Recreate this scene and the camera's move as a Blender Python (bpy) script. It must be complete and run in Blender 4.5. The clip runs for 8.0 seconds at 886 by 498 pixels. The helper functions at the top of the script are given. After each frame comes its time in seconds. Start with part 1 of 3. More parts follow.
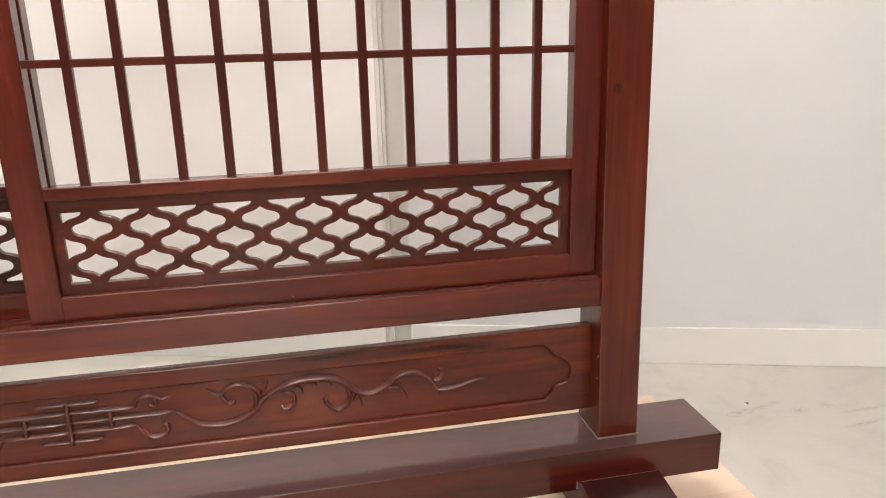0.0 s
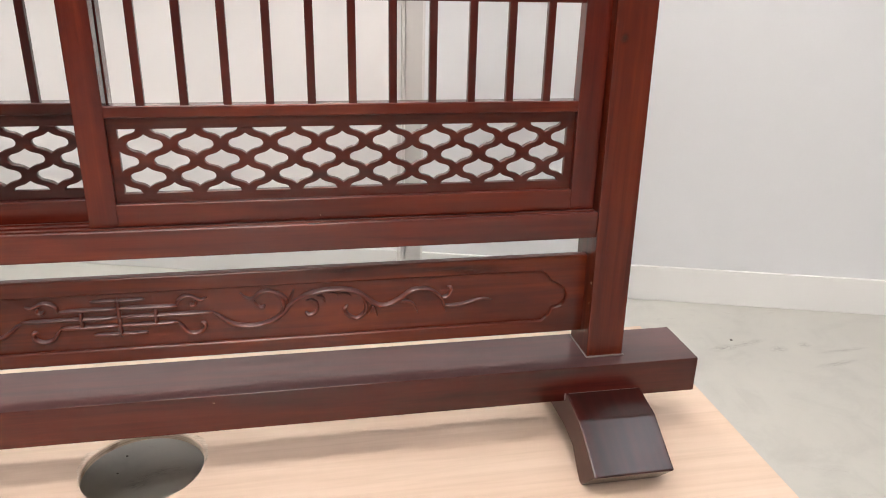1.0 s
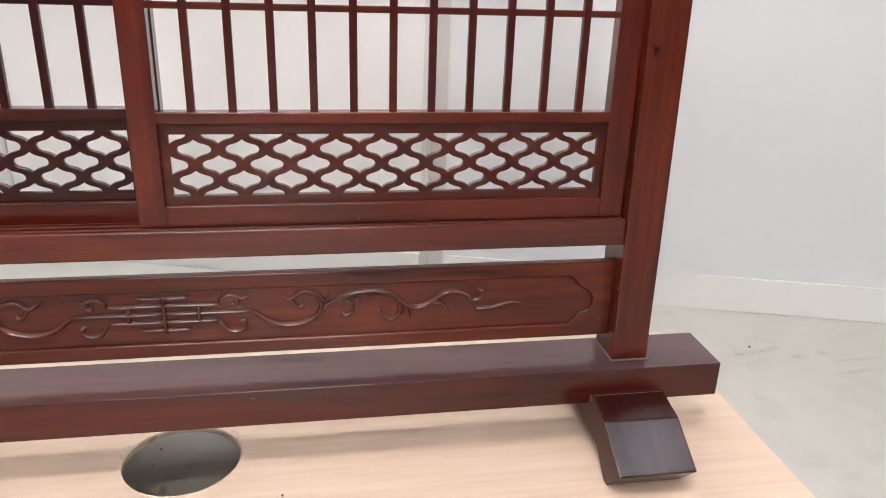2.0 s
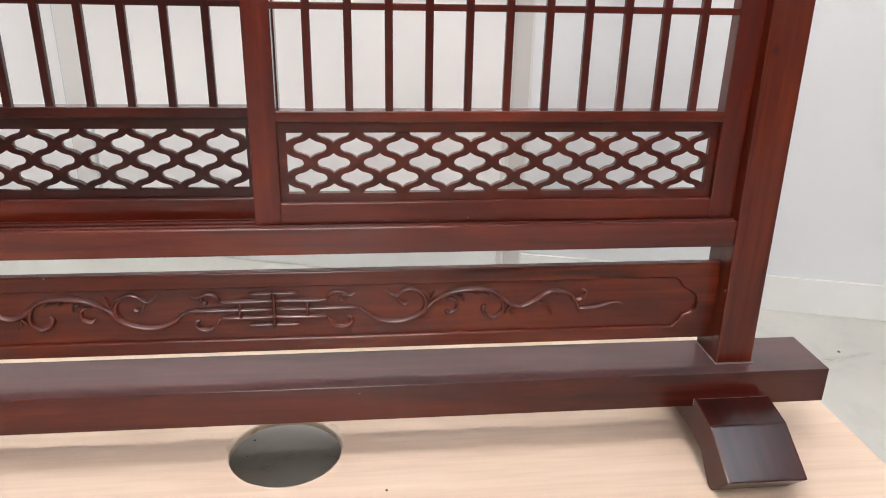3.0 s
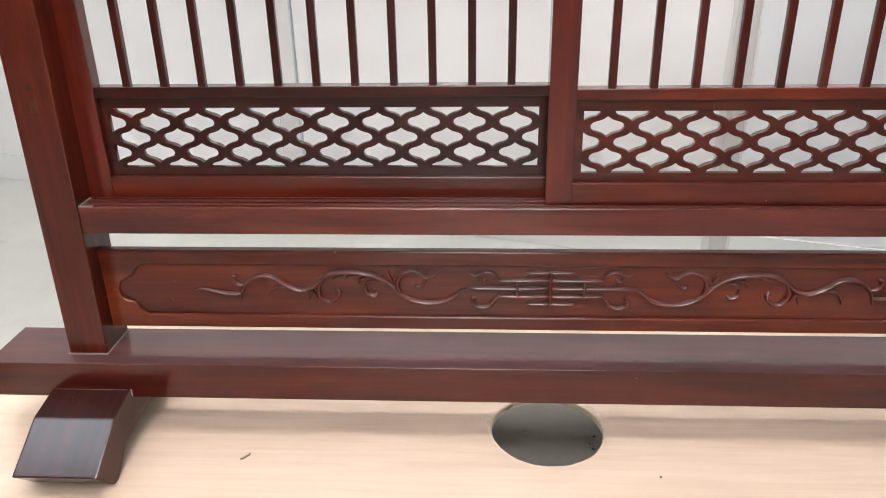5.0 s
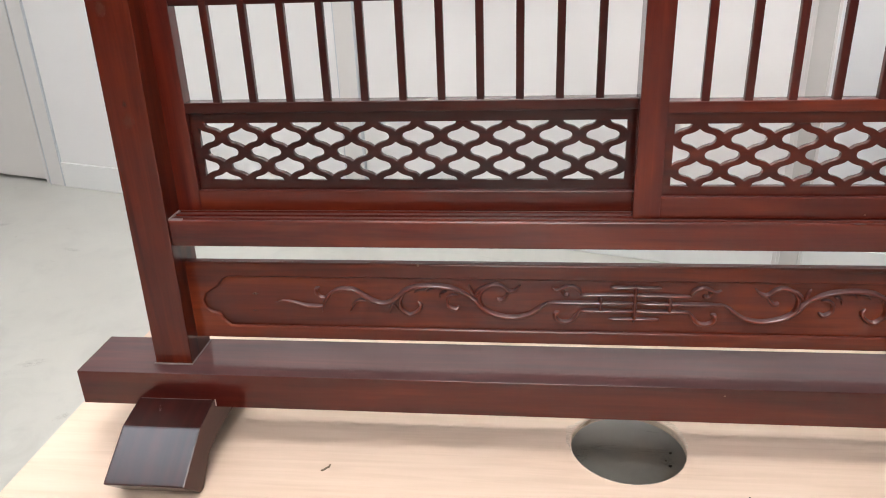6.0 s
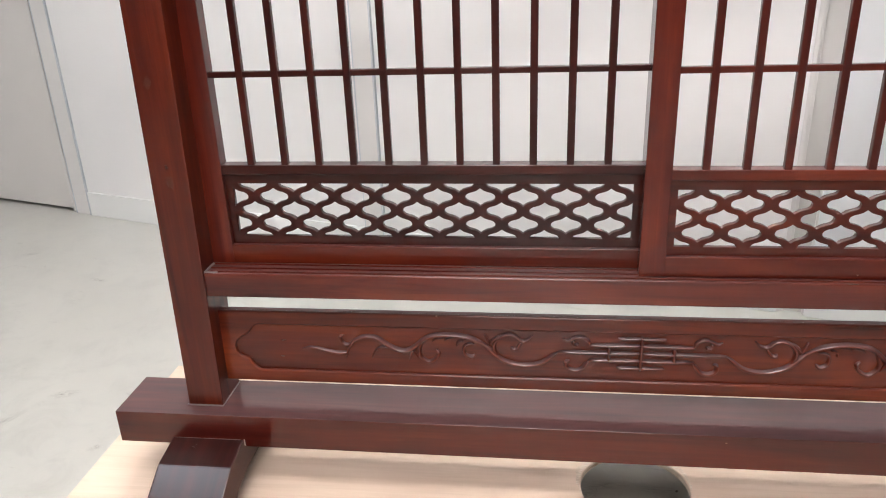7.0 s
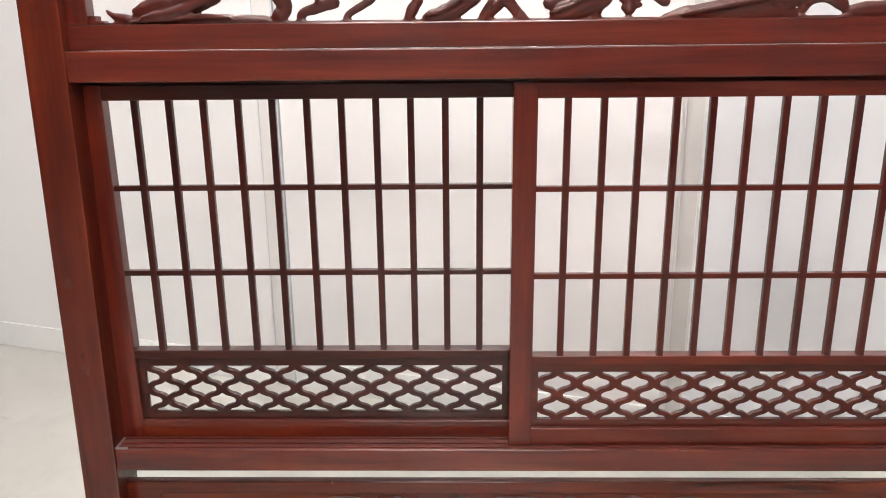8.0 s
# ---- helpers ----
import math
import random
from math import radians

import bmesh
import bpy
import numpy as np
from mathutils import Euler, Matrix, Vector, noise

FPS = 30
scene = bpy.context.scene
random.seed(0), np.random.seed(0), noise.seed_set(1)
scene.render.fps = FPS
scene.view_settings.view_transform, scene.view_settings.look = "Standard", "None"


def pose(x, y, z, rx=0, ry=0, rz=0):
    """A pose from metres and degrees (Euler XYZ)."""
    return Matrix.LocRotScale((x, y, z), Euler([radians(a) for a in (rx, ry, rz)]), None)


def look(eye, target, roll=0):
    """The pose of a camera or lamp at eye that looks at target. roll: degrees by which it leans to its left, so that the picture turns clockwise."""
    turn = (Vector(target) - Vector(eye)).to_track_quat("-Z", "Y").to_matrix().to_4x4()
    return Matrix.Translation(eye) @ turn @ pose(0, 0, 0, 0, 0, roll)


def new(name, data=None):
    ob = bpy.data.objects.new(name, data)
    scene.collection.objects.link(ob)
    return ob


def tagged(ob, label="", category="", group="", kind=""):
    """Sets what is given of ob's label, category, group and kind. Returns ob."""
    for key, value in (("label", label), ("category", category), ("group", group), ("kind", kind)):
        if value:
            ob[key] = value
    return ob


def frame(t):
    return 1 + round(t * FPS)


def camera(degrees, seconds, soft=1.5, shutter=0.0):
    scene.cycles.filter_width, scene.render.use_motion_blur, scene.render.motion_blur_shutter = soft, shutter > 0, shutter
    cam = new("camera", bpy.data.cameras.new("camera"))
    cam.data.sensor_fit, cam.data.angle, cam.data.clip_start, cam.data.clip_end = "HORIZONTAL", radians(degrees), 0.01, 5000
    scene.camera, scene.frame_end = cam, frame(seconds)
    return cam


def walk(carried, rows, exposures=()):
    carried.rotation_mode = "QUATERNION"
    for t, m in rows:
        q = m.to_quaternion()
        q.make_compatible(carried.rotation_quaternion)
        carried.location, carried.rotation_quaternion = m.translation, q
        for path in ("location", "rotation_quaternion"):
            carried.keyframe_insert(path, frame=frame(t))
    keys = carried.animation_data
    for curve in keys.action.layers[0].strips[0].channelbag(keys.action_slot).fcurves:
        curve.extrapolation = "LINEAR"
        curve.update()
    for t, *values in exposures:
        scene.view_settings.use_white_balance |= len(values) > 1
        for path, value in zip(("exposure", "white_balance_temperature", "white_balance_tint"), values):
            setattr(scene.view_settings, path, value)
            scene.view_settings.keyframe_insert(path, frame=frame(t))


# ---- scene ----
import itertools

cam = camera(61.1, 8.0, soft=1.0, shutter=0.0)
PATH = [
    (0, (0.264, -0.792, 0.819), (0.653, 1.085, 0.25), -1.3),
    (0.5, (0.249, -0.814, 0.785), (0.637, 1.038, 0.138), 0.1),
    (1, (0.238, -0.885, 0.84), (0.598, 0.941, 0.108), 1.4),
    (1.2, (0.23, -0.901, 0.856), (0.584, 0.926, 0.125), 1.9),
    (2.3, (0.189, -0.912, 0.852), (0.494, 0.929, 0.131), 1.8),
    (2.5, (0.177, -0.913, 0.848), (0.448, 0.935, 0.133), 1.6),
    (3, (0.119, -0.899, 0.855), (0.33, 0.947, 0.117), 1.3),
    (3.5, (0.062, -0.89, 0.857), (0.207, 0.954, 0.096), 0.9),
    (4, (0.009, -0.878, 0.862), (0.078, 0.957, 0.068), 0.5),
    (4.5, (-0.049, -0.874, 0.86), (-0.067, 0.958, 0.057), -0.2),
    (5, (-0.101, -0.872, 0.861), (-0.204, 0.953, 0.048), -1.0),
    (5.2, (-0.118, -0.871, 0.869), (-0.247, 0.949, 0.048), -1.3),
    (6.3, (-0.164, -0.868, 0.869), (-0.399, 0.955, 0.082), -2.3),
    (6.5, (-0.168, -0.868, 0.873), (-0.409, 0.954, 0.085), -2.3),
    (7, (-0.157, -0.91, 0.944), (-0.405, 0.926, 0.191), -2.2),
    (7.3, (-0.13, -0.955, 1.067), (-0.36, 0.905, 0.371), -2.0),
    (7.5, (-0.133, -0.993, 1.103), (-0.301, 0.902, 0.485), -1.4),
    (8, (-0.097, -1.004, 1.125), (-0.137, 0.923, 0.59), -0.6),
]
EXPOSURES = [(0.0, 0.05, 7350, 18), (0.5, 0.05, 7250, 18), (1.0, 0.03, 6850, 15), (2.5, 0.03, 6600, 14), (4.5, 0.11, 6450, 12), (6.5, 0.03, 6500, 13), (7.5, 0.14, 6600, 15), (8.0, 0.12, 6800, 16)]
walk(cam, [(t, look(eye, target, roll)) for t, eye, target, roll in PATH], EXPOSURES)

# ---- light: a closed hall lit by rows of ceiling strip lamps ----
LAMP_POWER, PANEL_POWER = 32.5, 8.5
world = bpy.data.worlds.new("hall_world")
world.use_nodes = True
world.node_tree.nodes["Background"].inputs["Color"].default_value = (0.8, 0.85, 0.9, 1)
world.node_tree.nodes["Background"].inputs["Strength"].default_value = 0.3
scene.world = world


# ---- materials ----
def blank(name):
    m = bpy.data.materials.new(name)
    m.use_nodes = True
    nt = m.node_tree
    return m, nt, nt.nodes["Principled BSDF"]


def node(nt, kind, **values):
    n = nt.nodes.new(kind)
    for key, value in values.items():
        n.inputs[key.replace("_", " ")].default_value = value
    return n


def coords(nt, scale, spread=0.0):
    """Object coordinates, stretched, and shifted for each object by its random number."""
    tc = nt.nodes.new("ShaderNodeTexCoord")
    mp = nt.nodes.new("ShaderNodeMapping")
    mp.inputs["Scale"].default_value = scale
    nt.links.new(tc.outputs["Object"], mp.inputs["Vector"])
    if spread:
        info = nt.nodes.new("ShaderNodeObjectInfo")
        mul = nt.nodes.new("ShaderNodeMath")
        mul.operation = "MULTIPLY"
        mul.inputs[1].default_value = spread
        nt.links.new(info.outputs["Random"], mul.inputs[0])
        join = nt.nodes.new("ShaderNodeCombineXYZ")
        for axis in "XYZ":
            nt.links.new(mul.outputs[0], join.inputs[axis])
        nt.links.new(join.outputs[0], mp.inputs["Location"])
    return mp.outputs["Vector"]


def noise_tex(nt, vec, scale, detail=4.0, rough=0.55, warp=0.0):
    n = node(nt, "ShaderNodeTexNoise", Scale=scale, Detail=detail, Roughness=rough, Distortion=warp)
    nt.links.new(vec, n.inputs["Vector"])
    return n.outputs["Fac"]


def ramp(nt, fac, *stops):
    r = nt.nodes.new("ShaderNodeValToRGB")
    els = r.color_ramp.elements
    while len(els) < len(stops):
        els.new(0.5)
    for el, (at, c) in zip(els, stops):
        el.position, el.color = at, (*c, 1) if len(c) == 3 else c
    nt.links.new(fac, r.inputs["Fac"])
    return r.outputs["Color"]


def blend(nt, fac, a, b, mode="MIX"):
    mx = nt.nodes.new("ShaderNodeMix")
    mx.data_type, mx.blend_type = "RGBA", mode
    if isinstance(fac, float):
        mx.inputs["Factor"].default_value = fac
    else:
        nt.links.new(fac, mx.inputs["Factor"])
    for sock, value in ((mx.inputs["A"], a), (mx.inputs["B"], b)):
        if isinstance(value, tuple):
            sock.default_value = (*value, 1)
        else:
            nt.links.new(value, sock)
    return mx.outputs["Result"]


def bump(nt, bsdf, height, strength, distance=0.002):
    b = node(nt, "ShaderNodeBump", Strength=strength, Distance=distance)
    nt.links.new(height, b.inputs["Height"])
    nt.links.new(b.outputs["Normal"], bsdf.inputs["Normal"])


def rosewood(name, along, depth=0.95, red=1.0, coat=1.39, top_sheen=0.10, amber=1.0, satin=0.08):
    """Dark red lacquered rosewood, with the grain along one axis; depth: how pale the stain is,
    amber: how yellow it is, coat: the lacquer's index, satin: its least roughness; a grey reflected sheen is painted on
    faces that look up."""
    m, nt, b = blank(name)
    stretch = [55.0, 55.0, 55.0]
    stretch["xyz".index(along)] = 2.2
    fine = noise_tex(nt, coords(nt, stretch, 7.0), 1.6, 6.0, 0.62, 0.6)
    wide = [11.0, 11.0, 11.0]
    wide["xyz".index(along)] = 1.3
    broad = noise_tex(nt, coords(nt, wide, 3.0), 1.3, 4.0, 0.55, 1.4)
    veins = [34.0, 34.0, 34.0]
    veins["xyz".index(along)] = 1.9
    vein = noise_tex(nt, coords(nt, veins, 11.0), 1.2, 5.0, 0.6, 1.1)
    tint = lambda r, g, bl: (r * depth * red, g * depth / red, bl * depth / red / amber)
    base = ramp(nt, fine, (0.28, tint(0.056, 0.0060, 0.0036)), (0.52, tint(0.078, 0.0085, 0.0046)), (0.78, tint(0.103, 0.0125, 0.0062)))
    tone = ramp(nt, broad, (0.30, (0.58, 0.54, 0.60)), (0.44, (0.90, 0.86, 0.90)), (0.57, (1.10, 1.12, 1.05)), (0.70, (1.45, 1.65, 1.35)))
    col = blend(nt, 1.0, base, tone, "MULTIPLY")
    streak = ramp(nt, vein, (0.56, (1.0, 1.0, 1.0)), (0.74, (0.58, 0.54, 0.56)))
    col = blend(nt, 1.0, col, streak, "MULTIPLY")
    # Up-facing wood is greyed in its colour, as if it mirrored the bright hall.
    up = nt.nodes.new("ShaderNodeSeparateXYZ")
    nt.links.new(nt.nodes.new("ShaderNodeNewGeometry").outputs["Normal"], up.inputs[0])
    sheen = blend(nt, 1.0, ramp(nt, up.outputs["Z"], (0.35, (0.0,) * 3), (0.95, (top_sheen,) * 3)), ramp(nt, broad, (0.3, (0.8,) * 3), (0.7, (1.0,) * 3)), "MULTIPLY")
    nt.links.new(blend(nt, sheen, col, (0.150, 0.138, 0.146)), b.inputs["Base Color"])
    dull = noise_tex(nt, coords(nt, (14, 14, 14), 2.0), 1.0, 4.0)
    nt.links.new(ramp(nt, dull, (0.3, (0.30,) * 3), (0.75, (0.42,) * 3)), b.inputs["Roughness"])
    b.inputs["Specular IOR Level"].default_value = 0.05
    b.inputs["Coat Weight"].default_value = 1.0
    b.inputs["Coat IOR"].default_value = coat
    nt.links.new(ramp(nt, dull, (0.3, (satin,) * 3), (0.75, (satin + 0.11,) * 3)), b.inputs["Coat Roughness"])
    bump(nt, b, fine, 0.07, 0.0005)
    return m


WOOD_X = rosewood("rosewood_lengthwise", "x", 0.96, 0.94, 1.37, amber=1.15)
BEAM_WOOD = rosewood("sheen_painted_rosewood_lengthwise", "x", 0.78, 1.02, 1.46, 0.27)
VINE_WOOD = rosewood("sheen_painted_carved_rosewood", "x", 1.25, 0.90, 1.54, 0.42, amber=1.4, satin=0.15)
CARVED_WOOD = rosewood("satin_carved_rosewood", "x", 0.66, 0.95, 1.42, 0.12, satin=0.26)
APRON_WOOD = rosewood("amber_rosewood_lengthwise", "x", 1.36, 0.88, 1.37, amber=1.6)
# Rails and lintel: a paler stain stands in for the light they reflect.
RAIL_WOOD = rosewood("lit_rosewood_lengthwise", "x", 1.08, 0.94, 1.46, 0.14, amber=1.1)
WOOD_Z = rosewood("rosewood_upright", "z", 0.92, 0.97, amber=1.1)
# Lattice board: colour darkened to stand in for the shade of its recess.
LATTICE_WOOD = rosewood("recess_shaded_rosewood_lengthwise", "x", 0.74, 0.94, 1.37, amber=1.15)
BAR_WOOD = rosewood("deep_red_rosewood_upright", "z", 0.66, 1.0)
POST_WOOD = rosewood("redder_rosewood_upright", "z", 1.0, 0.94, amber=1.5)
# Shaded copies of the rosewood: the rear door's shade is put into its colour.
SHADED_X = rosewood("shaded_rosewood_lengthwise", "x", 0.40, 0.97, 1.35)
SHADED_Z = rosewood("shaded_rosewood_upright", "z", 0.40, 0.97, 1.35)


def foot_lacquer():
    """Near-black red lacquer over the feet, with streaks down their slope and a soft gloss."""
    m, nt, b = blank("dark_lacquered_foot")
    streaks = noise_tex(nt, coords(nt, (60, 1.5, 1.5), 5.0), 1.3, 3.0, 0.5)
    cloud = noise_tex(nt, coords(nt, (16, 16, 16), 3.0), 1.0, 2.0, 0.5)
    base = ramp(nt, streaks, (0.3, (0.017, 0.0024, 0.0018)), (0.7, (0.030, 0.0042, 0.0030)))
    tone = ramp(nt, cloud, (0.3, (0.8,) * 3), (0.7, (1.2,) * 3))
    nt.links.new(blend(nt, 1.0, base, tone, "MULTIPLY"), b.inputs["Base Color"])
    b.inputs["Roughness"].default_value = 0.4
    b.inputs["Specular IOR Level"].default_value = 0.1
    b.inputs["Coat Weight"].default_value = 1.0
    b.inputs["Coat IOR"].default_value = 1.46
    b.inputs["Coat Roughness"].default_value = 0.21
    return m


FOOT_WOOD = foot_lacquer()


def plywood():
    m, nt, b = blank("pale_plywood")
    fine = noise_tex(nt, coords(nt, (2.2, 48, 48)), 1.8, 6.0, 0.6, 0.5)
    broad = noise_tex(nt, coords(nt, (0.9, 6, 6)), 1.6, 3.0, 0.5, 1.2)
    base = ramp(nt, fine, (0.3, (0.665, 0.513, 0.395)), (0.55, (0.73, 0.573, 0.455)), (0.8, (0.765, 0.618, 0.505)))
    tone = ramp(nt, broad, (0.3, (0.94, 0.91, 0.885)), (0.6, (1.0, 1.0, 1.0)), (0.8, (1.03, 1.01, 0.985)))
    nt.links.new(blend(nt, 1.0, base, tone, "MULTIPLY"), b.inputs["Base Color"])
    b.inputs["Roughness"].default_value = 0.55
    bump(nt, b, fine, 0.10, 0.0008)
    return m


def rough_edge():
    m, nt, b = blank("sawn_plywood_edge")
    layers = noise_tex(nt, coords(nt, (6, 6, 260)), 1.5, 3.0)
    stain = noise_tex(nt, coords(nt, (18, 18, 18)), 1.4, 4.0, 0.6)
    base = ramp(nt, layers, (0.35, (0.50, 0.40, 0.29)), (0.65, (0.72, 0.62, 0.50)))
    nt.links.new(blend(nt, ramp(nt, stain, (0.56, (0, 0, 0)), (0.76, (0.75, 0.75, 0.75))), base, (0.22, 0.11, 0.05)), b.inputs["Base Color"])
    b.inputs["Roughness"].default_value = 0.8
    bump(nt, b, stain, 0.5, 0.002)
    return m


def painted(name, color, rough, mottle=0.03, gloss=0.35):
    m, nt, b = blank(name)
    big = noise_tex(nt, coords(nt, (1, 1, 1), 5.0), 1.3, 3.0)
    lo, hi = tuple(c * (1 - mottle) for c in color), tuple(min(1.0, c * (1 + mottle)) for c in color)
    nt.links.new(ramp(nt, big, (0.3, lo), (0.7, hi)), b.inputs["Base Color"])
    grain = noise_tex(nt, coords(nt, (260, 260, 260)), 1.0, 2.0)
    b.inputs["Roughness"].default_value = rough
    b.inputs["Specular IOR Level"].default_value = gloss
    bump(nt, b, grain, 0.05, 0.0006)
    return m


def concrete():
    m, nt, b = blank("sealed_concrete")
    big = noise_tex(nt, coords(nt, (1, 1, 1)), 1.7, 5.0, 0.6, 0.4)
    mid = noise_tex(nt, coords(nt, (1, 1, 1)), 9.0, 6.0, 0.65, 0.8)
    base = ramp(nt, big, (0.3, (0.43, 0.43, 0.395)), (0.7, (0.50, 0.50, 0.46)))
    tone = ramp(nt, mid, (0.28, (0.86, 0.86, 0.86)), (0.5, (1, 1, 1)), (0.75, (1.06, 1.05, 1.04)))
    marks = noise_tex(nt, coords(nt, (2.2, 7.0, 1)), 2.6, 7.0, 0.72, 1.5)
    dirt = ramp(nt, marks, (0.62, (0, 0, 0)), (0.76, (0.6, 0.6, 0.6)))
    col = blend(nt, 1.0, base, tone, "MULTIPLY")
    nt.links.new(blend(nt, dirt, col, (0.22, 0.21, 0.19)), b.inputs["Base Color"])
    nt.links.new(ramp(nt, mid, (0.3, (0.38,) * 3), (0.7, (0.55,) * 3)), b.inputs["Roughness"])
    b.inputs["Coat Weight"].default_value = 1.0
    b.inputs["Coat IOR"].default_value = 1.6
    nt.links.new(ramp(nt, mid, (0.3, (0.30,) * 3), (0.7, (0.36,) * 3)), b.inputs["Coat Roughness"])
    bump(nt, b, mid, 0.02, 0.001)
    return m


def plain(name, color, rough, metal=0.0):
    m, nt, b = blank(name)
    speck = noise_tex(nt, coords(nt, (40, 40, 40)), 1.0, 3.0)
    nt.links.new(ramp(nt, speck, (0.3, tuple(c * 0.9 for c in color)), (0.7, color)), b.inputs["Base Color"])
    b.inputs["Roughness"].default_value, b.inputs["Metallic"].default_value = rough, metal
    return m


def lamp_glow():
    m, nt, b = blank("lamp_diffuser")
    b.inputs["Base Color"].default_value = (0.9, 0.9, 0.9, 1)
    b.inputs["Emission Color"].default_value = (1.0, 0.965, 0.94, 1)
    b.inputs["Emission Strength"].default_value = LAMP_POWER
    return m


def panel_glow():
    m, nt, b = blank("panel_diffuser")
    b.inputs["Base Color"].default_value = (0.9, 0.9, 0.9, 1)
    b.inputs["Emission Color"].default_value = (0.80, 0.90, 1.0, 1)
    b.inputs["Emission Strength"].default_value = PANEL_POWER
    return m


def frayed_ply():
    m, nt, b = blank("frayed_plywood")
    fibre = noise_tex(nt, coords(nt, (60, 240, 60)), 1.5, 4.0, 0.6, 0.5)
    stain = noise_tex(nt, coords(nt, (14, 14, 14)), 1.3, 3.0, 0.6)
    pale = ramp(nt, fibre, (0.3, (0.58, 0.47, 0.37)), (0.6, (0.74, 0.62, 0.51)), (0.8, (0.80, 0.72, 0.63)))
    nt.links.new(blend(nt, ramp(nt, stain, (0.55, (0.0,) * 3), (0.70, (0.7,) * 3)), pale, (0.30, 0.17, 0.08)), b.inputs["Base Color"])
    b.inputs["Roughness"].default_value = 0.85
    bump(nt, b, fibre, 0.3, 0.0008)
    return m


FRAYED = frayed_ply()
PLY, PLY_EDGE, FLOOR_MAT = plywood(), rough_edge(), concrete()
PANEL = painted("white_partition_laminate", (0.715, 0.712, 0.708), 0.34)
PANEL_COOL = painted("cool_white_partition_laminate", (0.635, 0.656, 0.673), 0.34)
SKIRT = painted("white_skirting", (0.70, 0.71, 0.70), 0.4)
MULLION = painted("off_white_profile", (0.62, 0.61, 0.595), 0.35)
MULLION_GREY = painted("grey_aluminium_profile", (0.49, 0.485, 0.47), 0.42)
DOORLEAF = painted("grey_white_door_leaf", (0.61, 0.59, 0.565), 0.4)
# Greys of the unseen walls, picked to cut bounce and reflections.
ENDWALL = painted("pale_grey_dimming_wall", (0.45, 0.45, 0.44), 0.7)
FARWALL = painted("grey_dimming_wall", (0.30, 0.30, 0.31), 0.7)
CEILING = painted("white_ceiling", (0.82, 0.82, 0.81), 0.8)
SEAL = plain("grey_rubber_seal", (0.12, 0.12, 0.115), 0.6)
SHADOWGAP = plain("dark_joint_and_shadow", (0.06, 0.06, 0.06), 0.7)
METAL = plain("lamp_housing_white", (0.75, 0.75, 0.75), 0.4)
TIMBER = plain("sawn_pine", (0.45, 0.32, 0.20), 0.75)
GRIT = plain("grey_grit", (0.16, 0.15, 0.14), 0.8)
SHAVING = plain("brown_wood_shaving", (0.24, 0.18, 0.12), 0.7)
GLUE = plain("pale_dried_glue", (0.36, 0.32, 0.28), 0.6)
BLUE = plain("blue_grey_edge_seal", (0.49, 0.525, 0.56), 0.5)
FOOT_SIDE = plain("sawn_rosewood_end", (0.062, 0.020, 0.014), 0.55)
BARE = plain("worn_bare_rosewood", (0.16, 0.055, 0.024), 0.5)
SCAR = plain("dark_wood_scar", (0.014, 0.006, 0.005), 0.45)


def fading(name, color, rough, most, grain, holes):
    """A thin stain, broken up by its grain and fading out to its rim; it lies on a disc of radius 1."""
    m, nt, b = blank(name)
    b.inputs["Base Color"].default_value = (*color, 1)
    b.inputs["Roughness"].default_value = rough
    tc = nt.nodes.new("ShaderNodeTexCoord")
    far = nt.nodes.new("ShaderNodeVectorMath")
    far.operation = "LENGTH"
    nt.links.new(tc.outputs["Object"], far.inputs[0])
    body = ramp(nt, far.outputs["Value"], (0.10, (most,) * 3), (0.95, (0.0,) * 3))
    broken = ramp(nt, noise_tex(nt, coords(nt, grain, 9.0), 1.6, 5.0, 0.65, 0.6), (holes, (0.0,) * 3), (holes + 0.26, (1.0,) * 3))
    nt.links.new(blend(nt, 1.0, body, broken, "MULTIPLY"), b.inputs["Alpha"])
    return m


SMEAR = fading("smeared_grey_dirt", (0.17, 0.16, 0.14), 0.7, 0.36, (1.6, 2.6, 1.0), 0.40)
KNOT = fading("dark_red_knot", (0.014, 0.0035, 0.0025), 0.3, 0.85, (1.5, 1.5, 1.5), 0.10)
WORN = fading("worn_red_lacquer", (0.16, 0.045, 0.022), 0.3, 0.35, (1.5, 1.5, 1.5), 0.20)
RUBBED = fading("rubbed_orange_wood", (0.20, 0.075, 0.028), 0.4, 0.75, (1.5, 1.5, 1.5), 0.20)
DARK_GRAIN = fading("dark_grain", (0.010, 0.004, 0.003), 0.25, 0.85, (2.0, 1.0, 6.0), 0.36)
GLUE_DARK = plain("grey_dried_glue", (0.15, 0.12, 0.115), 0.5)
GLOW, PANEL_GLOW = lamp_glow(), panel_glow()


# ---- mesh helpers ----
def thing(name, at, label, category, group="", kind=""):
    ob = new(name)
    ob.location = at
    ob.empty_display_size = 0.05
    return tagged(ob, label, category, group, kind)


def round_edges(me):
    """Shade bevelled edges as rounds that run out into flat faces: normals weighted by face area."""
    total = np.zeros((len(me.vertices), 3))
    for p in me.polygons:
        total[list(p.vertices)] += np.array(p.normal) * p.area
    total /= np.maximum(np.linalg.norm(total, axis=1, keepdims=True), 1e-12)
    me.polygons.foreach_set("use_smooth", [True] * len(me.polygons))
    me.normals_split_custom_set_from_vertices(total.tolist())


